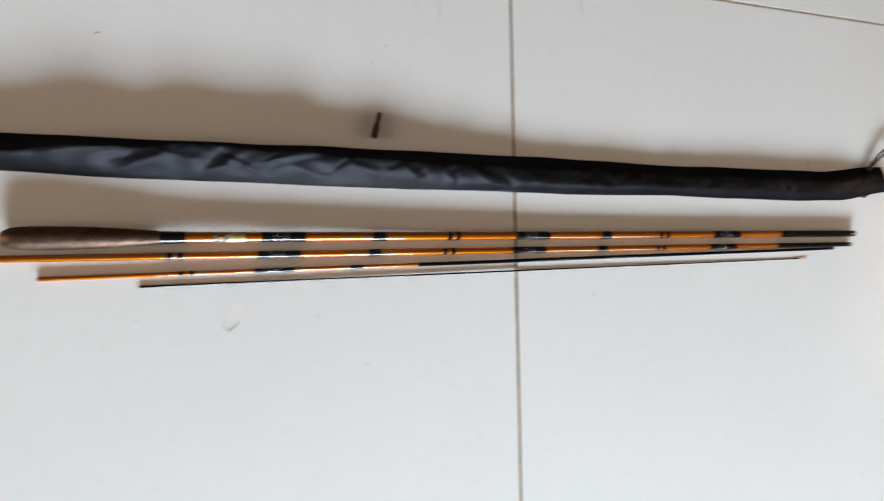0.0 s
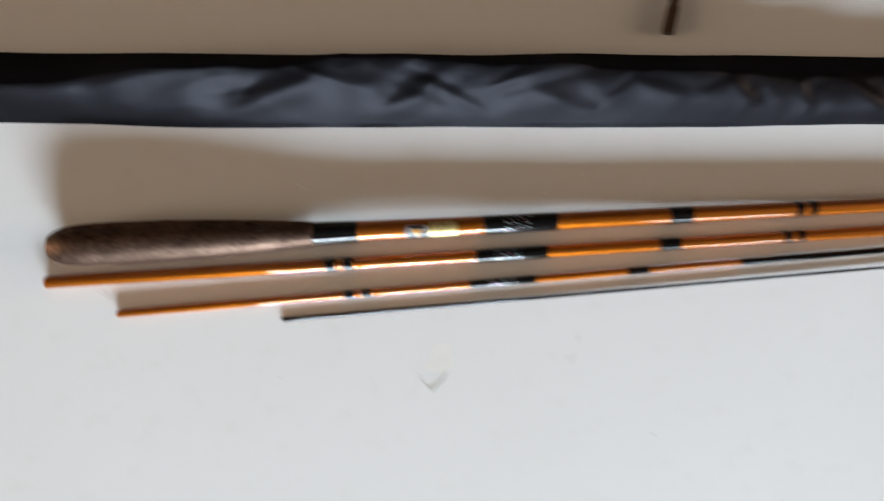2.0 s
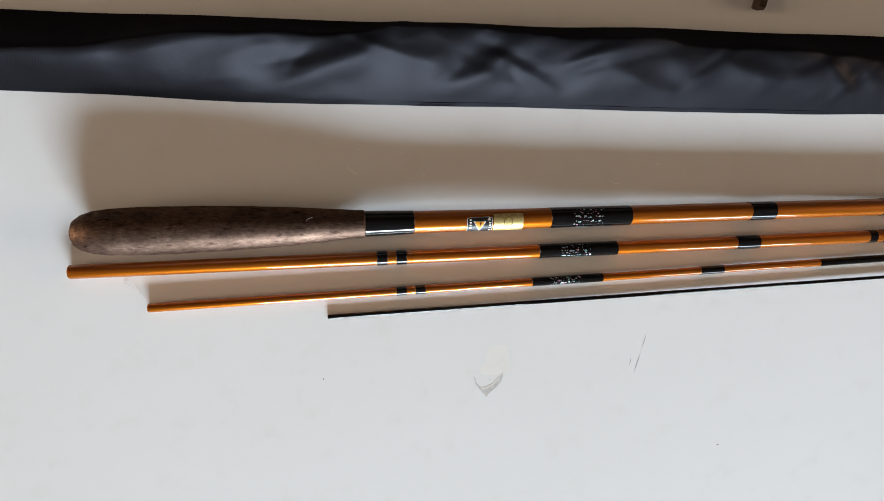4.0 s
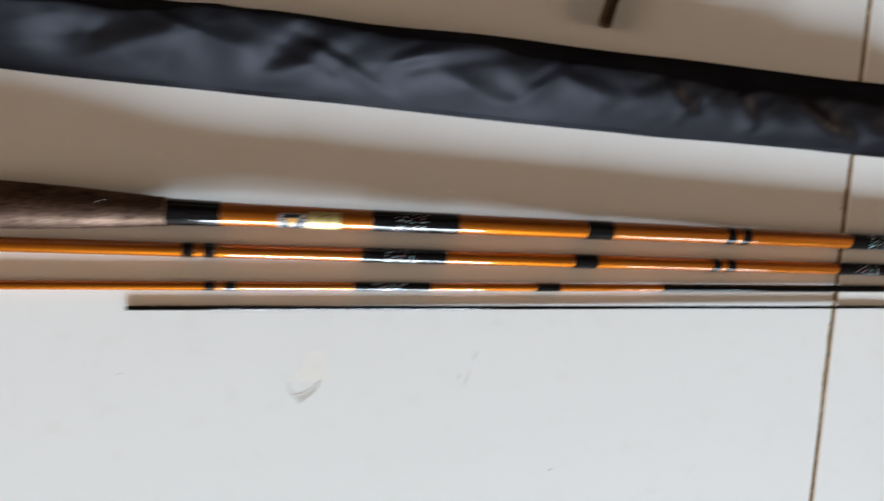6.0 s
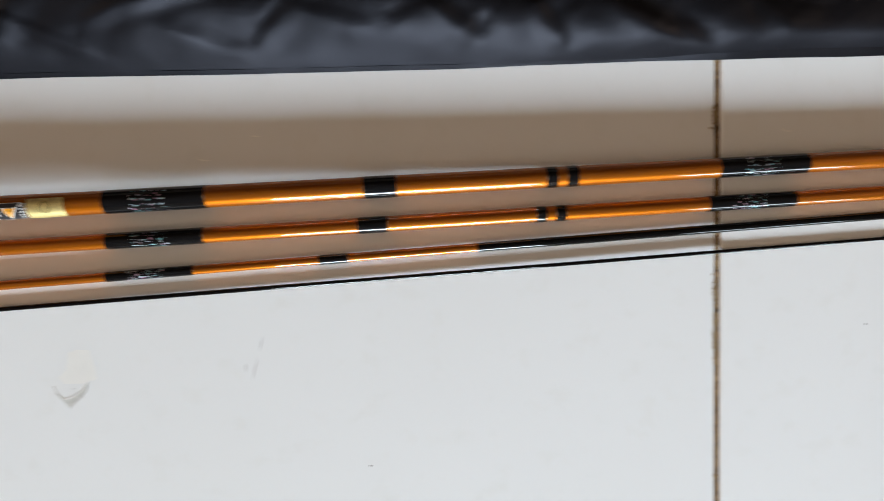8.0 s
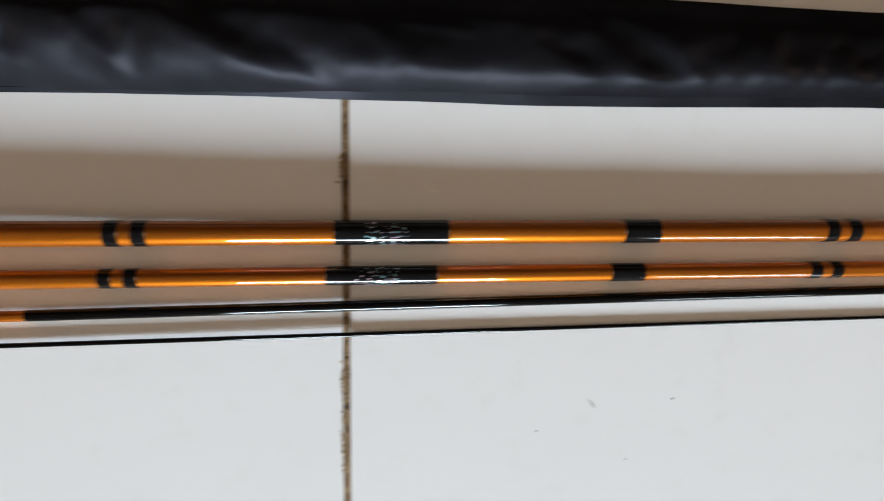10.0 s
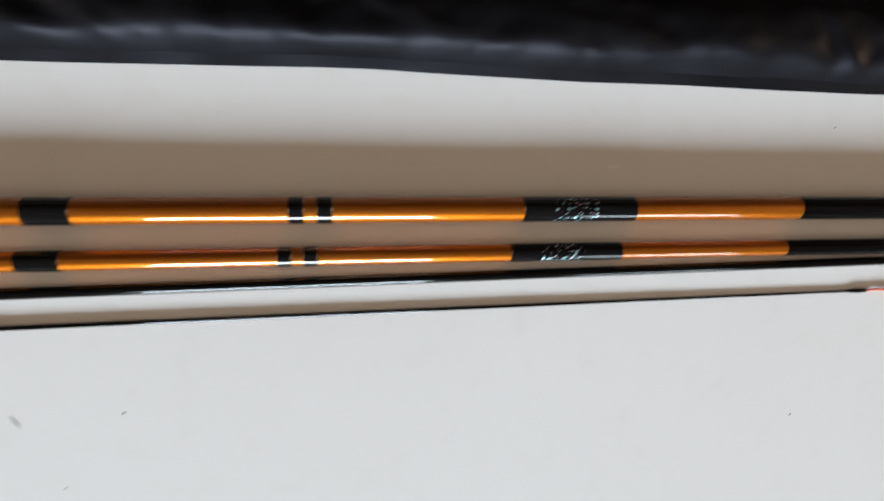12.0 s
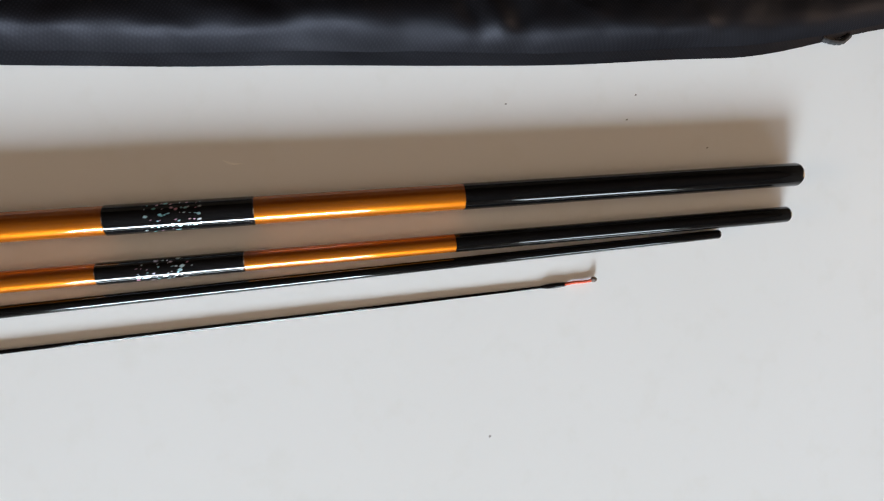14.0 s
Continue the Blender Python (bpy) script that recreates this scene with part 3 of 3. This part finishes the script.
def rod_bag():
    thing = tagged(new("rod_bag"), "long black nylon rod bag, creased, lying on tiles", "rod bag")
    thing.location = (0, 0, 0)
    bm = bmesh.new()
    x0, x1, nx, na = -0.20, 1.222, 760, 72
    rng = random.Random(12)
    folds = []
    for xa, ya, xb, yb, width, steep in CREASES:
        run = math.hypot(xb - xa, yb - ya)
        ca, sa = (xb - xa) / run, (yb - ya) / run
        folds.append((xa, ya, ca, sa, run, width * 1.2, 0.56 * (steep if ca > 0 else -steep)))
    for k in range(30):
        fx = x0 + (k + rng.random()) * (x1 - x0) / 30
        turn = radians(rng.choice((-1, 1)) * rng.uniform(18, 60))
        folds.append((fx, rng.uniform(0.060, 0.090), math.cos(turn), math.sin(turn), rng.uniform(0.02, 0.04), rng.uniform(0.0030, 0.0060), rng.uniform(-0.32, 0.32)))
    rings = []
    for i in range(nx + 1):
        x = x0 + (x1 - x0) * i / nx
        near, far, tall = bag_edges(x)
        z0 = STEP + (0 - STEP) * smooth01((x - 0.50) / 0.07)
        lean = 1.62 + 2.6 * smooth01((x - 0.40) / 0.22) - 1.7 * bell(x, 0.975, 0.04)
        back = 1.45 - 0.3 * (1 - smooth01((x + 0.03) / 0.12)) + 0.9 * smooth01((x - 0.42) / 0.3)
        crest = interp(x, [(-0.2, 0.18), (-0.07, 0.22), (0.0, 0.38), (0.06, 0.62), (0.10, 0.72), (0.14, 0.74), (0.30, 0.73), (0.40, 0.64), (0.52, 0.53), (0.70, 0.40), (1.2, 0.38)])
        crest += 0.07 * noise.noise((x * 13, 6.5, 2)) + 0.04 * noise.noise((x * 41, 1.5, 2))
        slack = smooth01((x - 0.54) / 0.12)
        crest += 0.08 * slack * noise.noise((x * 24, 3.3, 8))
        hem = 0.0030 * smooth01((x - 0.5) / 0.12)
        ring = []
        for k in range(na):
            u = k / na
            if u < 0.62:
                t = u / 0.62
                y = near + hem + (far - near - hem) * t
                dome = 1 - abs(1 - t / crest) ** lean if t < crest else 1 - ((t - crest) / (1 - crest)) ** back
                dome = max(0.0, dome)
                z = z0 + 0.0015 + tall * dome
                fold = noise.noise((x * 18 + y * 16, y * 26 - x * 4, 2.0)) * 0.0034 + noise.noise((x * 60 - y * 40, y * 60, 9.0)) * 0.0009
                fold += slack * (noise.noise((x * 38 + y * 30, y * 44 - x * 10, 5.0)) * 0.0028 + noise.noise((x * 85 - y * 50, y * 80, 3.0)) * 0.0008)
                fold += crease(x, y, 20, 34, 4.0) * 0.0009 - crease(x, y, 24, -42, 8.0) * 0.0008
                for fx, fy, ca, sa, run, width, steep in folds:
                    if abs(x - fx) < 0.11:
                        along = ((x - fx) * ca + (y - fy) * sa) / run
                        if -0.12 < along < 1:
                            w = width * (0.35 + 0.65 * math.sin(math.pi * min(1.0, max(0.0, along) * 0.8 + 0.12)))
                            over = ((y - fy) * ca - (x - fx) * sa) / w
                            if abs(over) < 3.2:
                                fold += steep * w * smooth01((along + 0.12) / 0.2) * smooth01((1 - along) / 0.45) * over * math.exp(-over * over * 0.8)
                z += fold * smooth01(dome * 1.5) * min(1.0, tall / 0.024)
            else:
                t = (u - 0.62) / 0.38
                y = far + (near - far) * t
                z = z0 + 0.0004 + 0.0006 * (1 - math.sin(math.pi * t))
            slant = 0.017 * (1 - (y - near) / (far - near)) * smooth01((x - 1.12) / 0.1) - 0.012 * math.sin(math.pi * (y - near) / (far - near)) * smooth01((x - 1.17) / 0.05)
            ring.append(bm.verts.new((x + slant, y, max(z, z0 + 0.0003))))
        rings.append(ring)
    for a, b in zip(rings, rings[1:]):
        for k in range(na):
            bm.faces.new((a[k], a[(k + 1) % na], b[(k + 1) % na], b[k]))
    bm.faces.new(rings[0])
    part("bag_body", bm, NYLON, thing, "black twill nylon sleeve")
    bm = bmesh.new()
    strip = []
    for i in range(301):
        x = x0 + (1.215 - x0) * i / 300
        near, far, tall = bag_edges(x)
        z0 = STEP + (0 - STEP) * smooth01((x - 0.50) / 0.07)
        w = 0.0014 + 0.0026 * smooth01((x - 0.5) / 0.12) + 0.0007 * noise.noise((x * 30, 5, 5))
        strip.append([bm.verts.new(p) for p in ((x, near - 0.0003, z0 + 0.0004), (x, near - 0.0004, z0 + 0.0012), (x, near + w, z0 + 0.0036 + 0.0005 * noise.noise((x * 40, 0, 1))), (x, near + w + 0.001, z0 + 0.0006))])
    for a, b in zip(strip, strip[1:]):
        for k in range(4):
            bm.faces.new((a[k], a[(k + 1) % 4], b[(k + 1) % 4], b[k]))
    part("seam", bm, NYLON, thing, "folded side seam")
    part("drawstring", tube([(1.186, 0.104, 0.006), (1.196, 0.116, 0.008), (1.210, 0.130, 0.010), (1.228, 0.139, 0.011), (1.245, 0.137, 0.010), (1.253, 0.124, 0.006), (1.258, 0.108, 0.0022), (1.270, 0.088, 0.0016), (1.288, 0.060, 0.0016), (1.305, 0.036, 0.0018)], 0.0017), CORD, thing, "flat black drawstring")
    part("drawstring", tube([(1.190, 0.100, 0.006), (1.200, 0.113, 0.007), (1.214, 0.125, 0.009), (1.230, 0.134, 0.010), (1.246, 0.133, 0.009), (1.255, 0.118, 0.005), (1.262, 0.098, 0.0016), (1.276, 0.068, 0.0016), (1.286, 0.046, 0.0016), (1.298, 0.021, 0.0018)], 0.0017), CORD, thing, "flat black drawstring")
    part("knot", tube([(1.247, 0.139, 0.011), (1.253, 0.135, 0.010), (1.251, 0.130, 0.009), (1.246, 0.133, 0.010), (1.250, 0.138, 0.011)], 0.0016), CORD, thing, "small cord knot")
    part("cord_end", tube([(1.1725, 0.0612, 0.0014), (1.1775, 0.0596, 0.0015), (1.1830, 0.0594, 0.0015), (1.1875, 0.0622, 0.0014)], 0.0013), CORD, thing, "black cord end under the hem")
    part("loose_thread", tube([(1.056, 0.098, 0.006), (1.060, 0.108, 0.006), (1.063, 0.116, 0.004)], 0.00025, 6), CORD, thing, "loose black thread")


rod_bag()


# ---- small things on the floor ----
def driver_bit():
    thing = tagged(new("driver_bit"), "small browned steel hex screwdriver bit on the tile", "driver bit")
    d = Vector((0.3875 - 0.3790, 0.1508 - 0.1193, 0))
    thing.matrix_world = Matrix.Translation((0.3790, 0.1193, STEP)) @ Matrix.Rotation(math.atan2(d.y, d.x), 4, "Z")
    axis = lambda x: 0.0043
    part("hex_shank", turned(axis, [(0.0, 0.0036), (0.0008, 0.0043), (0.0170, 0.0043), (0.0180, 0.0036)], 6), BROWN_STEEL, thing, smooth=False)
    part("neck", turned(axis, [(0.0178, 0.0033), (0.0195, 0.0030), (0.0210, 0.0031)], 20), BROWN_STEEL, thing)
    bm = turned(axis, [(0.0208, 0.0036), (0.0310, 0.0034), (0.0322, 0.0026)], 12)
    for i, v in enumerate(bm.verts):
        if i % 2:
            v.co.y *= 0.72
            v.co.z = axis(0) + (v.co.z - axis(0)) * 0.72
    part("fluted_tip", bm, BROWN_STEEL, thing, "fluted bright-edged tip", smooth=False)


def far_stick():
    thing = tagged(new("thin_stick"), "thin dark stick end lying on the tile", "stick")
    thing.matrix_world = Matrix.Translation((1.329, 0.3225, 0)) @ Matrix.Rotation(radians(1.5), 4, "Z")
    part("shaft", turned(lambda x: 0.0030, stretch(0.004, 0.35, lambda x: 0.0024, 12), 20), SATIN_BLACK, thing)
    part("end_cap", turned(lambda x: 0.0030, stretch(0.0, 0.008, lambda x: 0.0029, 4, 0.0012, 0.0004), 20), GLOSS_BLACK, thing, "dark rounded end cap")


def fibre():
    thing = tagged(new("fibre"), "thin grey loose fibre curled on the tile", "fibre")
    thing.location = (0.018, -0.0278, STEP)
    part("strand", tube([(0.0, 0.0, 0.0004), (0.003, -0.0010, 0.0012), (0.0055, -0.0035, 0.0010), (0.0075, -0.0062, 0.0003)], 0.00011, 6), STAIN, thing)


def grip_fibre():
    thing = tagged(new("fibre"), "short pale fibre caught on the cork grip", "fibre")
    thing.location = (0.1095, 0.0026, 0.0190)
    part("strand", tube([(0.0, 0.0, 0.0004), (0.0045, -0.0002, 0.0006), (0.0048, 0.0011, 0.0007), (0.0078, 0.0023, 0.0002)], 0.00008, 6), STAIN, thing)


driver_bit()
far_stick()
fibre()
grip_fibre()


# ---- marks and wear of the tiles ----
def mark(name, outline, z, mat, label):
    """A flat scuff or chip on a tile, a hair proud of the glaze."""
    bm = bmesh.new()
    lo = [bm.verts.new((x, y, z)) for x, y in outline]
    hi = [bm.verts.new((x, y, z + 0.00012)) for x, y in outline]
    bm.faces.new(hi)
    for k in range(len(lo)):
        bm.faces.new((lo[k], lo[(k + 1) % len(lo)], hi[(k + 1) % len(lo)], hi[k]))
    ob = part(name, bm, mat, None, label, smooth=False)
    return ob


def sliver(x0, y0, x1, y1, w):
    d = Vector((x1 - x0, y1 - y0))
    n = Vector((-d.y, d.x)).normalized() * w / 2
    a, b = Vector((x0, y0)), Vector((x1, y1))
    return [tuple(a), tuple(a + d * 0.4 + n), tuple(a + d * 0.7 + n * 0.8), tuple(b), tuple(a + d * 0.6 - n), tuple(a + d * 0.3 - n * 0.8)]


def crescent(cx, cy, r, a0, a1, w):
    out = [(cx + r * math.cos(radians(a0 + (a1 - a0) * k / 10)), cy + r * math.sin(radians(a0 + (a1 - a0) * k / 10))) for k in range(11)]
    back = [(cx + (r - w * math.sin(math.pi * k / 10)) * math.cos(radians(a0 + (a1 - a0) * k / 10)), cy + (r - w * math.sin(math.pi * k / 10)) * math.sin(radians(a0 + (a1 - a0) * k / 10))) for k in range(9, 0, -1)]
    return out + back


# pale arcs on the tiles: centre, radius, first and last angle, width, height
MARKS_IN_SHADE = [(0.1420, 0.0338, 0.0070, 195, 270, 0.0010, STEP), (0.1420, 0.0335, 0.0068, 70, 105, 0.0005, STEP), (0.1653, 0.0355, 0.0030, 60, 120, 0.0008, STEP),
                  (0.1784, 0.0230, 0.0028, 60, 120, 0.0008, STEP), (0.1783, 0.0292, 0.0026, 60, 120, 0.0004, STEP), (0.2940, 0.0235, 0.0056, 210, 300, 0.0009, STEP),
                  (0.6033, 0.0229, 0.0056, 210, 300, 0.0010, 0.0), (0.9150, 0.0230, 0.0056, 215, 300, 0.0008, 0.0)]


def floor_marks():
    inverse = floor.matrix_world.inverted()
    marks = []
    add = lambda *a: marks.append(mark(*a))
    L, R = STEP, 0.0
    add("glaze_chip", [(0.2120, -0.1060), (0.2180, -0.1016), (0.2219, -0.0976), (0.2232, -0.0932), (0.2226, -0.0930), (0.2180, -0.0985), (0.2135, -0.1010), (0.2091, -0.1016)], L + 0.00002, CHIP, "grey chip in the glaze")
    add("glaze_chip", [(0.2120, -0.1060), (0.2088, -0.1016), (0.2060, -0.0980), (0.2050, -0.0935), (0.2057, -0.0936), (0.2070, -0.0978), (0.2100, -0.1016)], L, CHIP, "thin grey chip in the glaze")
    add("chip_rim", [(0.2091, -0.1015), (0.2135, -0.1009), (0.2180, -0.0984), (0.2226, -0.0929), (0.2222, -0.0927), (0.2176, -0.0978), (0.2133, -0.1002), (0.2095, -0.1008)], L + 0.00004, CHIP_LIGHT, "bright rim of the chip")
    add("scratch", sliver(0.2122, -0.1061, 0.2219, -0.0978, 0.0004), L + 0.00006, STAIN, "dark edge of the chip")
    add("scuff", [(0.2081, -0.0895), (0.2127, -0.0855), (0.2144, -0.0767), (0.2190, -0.0752), (0.2254, -0.0760), (0.2268, -0.0840), (0.2277, -0.0916), (0.2200, -0.0935), (0.2110, -0.0930)], L - 0.00010, PALE_GLAZE, "faint pale patch by the chip")
    for cx, cy, r in ((0.2127, -0.1059, 0.0006), (0.2218, -0.0966, 0.0004), (0.2195, -0.1010, 0.0003), (0.2150, -0.0960, 0.0004)):
        add("speck", crescent(cx, cy, r, 0, 300, r * 0.8), L + 0.00004, STAIN, "tiny grey speck")
    add("scratch", sliver(0.3147, -0.0748, 0.3122, -0.0830, 0.0005), L, STAIN, "grey hairline scratch")
    add("scratch", sliver(0.3110, -0.0868, 0.3070, -0.0985, 0.0006), L, STAIN, "grey hairline scratch")
    add("scratch", sliver(0.3048, -0.0890, 0.3040, -0.0940, 0.0005), L, STAIN, "grey hairline scratch")
    add("scratch", sliver(0.6705, 0.3250, 0.6718, 0.3020, 0.0009), R, STAIN, "grey hairline scratch")
    add("scratch", sliver(0.4690, 0.300, 0.4650, 0.270, 0.0008), L, STAIN, "grey hairline scratch")
    add("scratch", sliver(0.6735, -0.0775, 0.6775, -0.0825, 0.0010), R, STAIN, "small grey scratch")
    for x, y, s, z in ((0.3665, -0.1518, 0.0007, L), (0.7142, -0.0786, 0.0007, R), (0.6496, -0.0923, 0.0006, R), (0.692, -0.107, 0.0005, R), (1.0019, -0.0951, 0.0006, R), (1.0780, 0.0384, 0.0006, R), (1.0730, 0.0282, 0.0005, R), (1.0200, 0.0364, 0.0005, R), (1.110, 0.0145, 0.0005, R), (0.118, -0.088, 0.0005, L)):
        rng = random.Random(int(abs(x * 7919 + y * 104729)))
        add("speck", [(x + s * rng.uniform(0.5, 1.1) * math.cos(t), y + s * rng.uniform(0.4, 1.0) * math.sin(t)) for t in (2 * math.pi * k / 7 for k in range(7))], z, SPECK, "tiny dark speck")
    add("scratch", sliver(0.3797, 0.2160, 0.3797, 0.2105, 0.0011), L, STAIN, "small grey scratch")
    add("scratch", sliver(0.3950, 0.2353, 0.4010, 0.2350, 0.0011), L, STAIN, "small grey scratch")
    add("scuff", crescent(0.0844, 0.2185, 0.0030, 20, 200, 0.0018), L, STAIN, "small grey scuff")
    for x, y, r, a0, a1, w, z in MARKS_IN_SHADE:
        add("scuff", crescent(x, y, r, a0, a1, w), z, CHIP_LIGHT, "faint pale ring mark")
    add("scuff", sliver(0.3174, 0.0296, 0.3226, 0.0290, 0.0008), L, CHIP_LIGHT, "faint pale scuff")
    for ob in marks:
        ob.parent = floor
        ob.matrix_parent_inverse = inverse


def loose_grout():
    """Crumbs of old grout standing out of the joints and over the tile edges."""
    rng = random.Random(21)
    bm = bmesh.new()

    def crumb(x, y, z, s):
        made = bmesh.ops.create_icosphere(bm, subdivisions=1, radius=s)["verts"]
        sq = Vector((rng.uniform(0.6, 1.3), rng.uniform(0.8, 1.8), rng.uniform(0.3, 0.6)))
        for v in made:
            v.co = Vector((v.co.x * sq.x, v.co.y * sq.y, v.co.z * sq.z)) * rng.uniform(0.75, 1.25) + Vector((x, y, z))
    for k in range(420):
        y = rng.uniform(-0.42, 0.36)
        dense = noise.noise((y * 40, 2.2, 0)) + 0.35 * (-0.105 < y < -0.05) + 0.25 * (0.03 < y < 0.07)
        if dense < 0.02:
            continue
        crumb(rng.gauss(-0.0005, 0.0007), y, -0.0011, rng.uniform(0.0003, 0.0009))
    for k in range(150):
        centre = rng.choice([(-0.0024, 0.0270, 0.0050), (-0.0022, -0.0660, 0.0040), (-0.0018, -0.0880, 0.0090), (-0.0018, -0.0970, 0.0060)])
        crumb(centre[0] + rng.gauss(0, 0.0006), centre[1] + rng.gauss(0, centre[2]), STEP + 0.0001, rng.uniform(0.0002, 0.0006))
    for k in range(260):
        x = rng.uniform(-0.3, 0.95)
        if noise.noise((x * 25, 8.2, 0)) < 0.12:
            continue
        crumb(x, JOINT_Y + rng.gauss(0.0013, 0.0006), -0.0009, rng.uniform(0.0003, 0.0008))
    part("loose_grout", bm, CRUMB, floor, "tan crumbs of loose grout", smooth=False)["kind"] = "stuff"


floor_marks()
loose_grout()
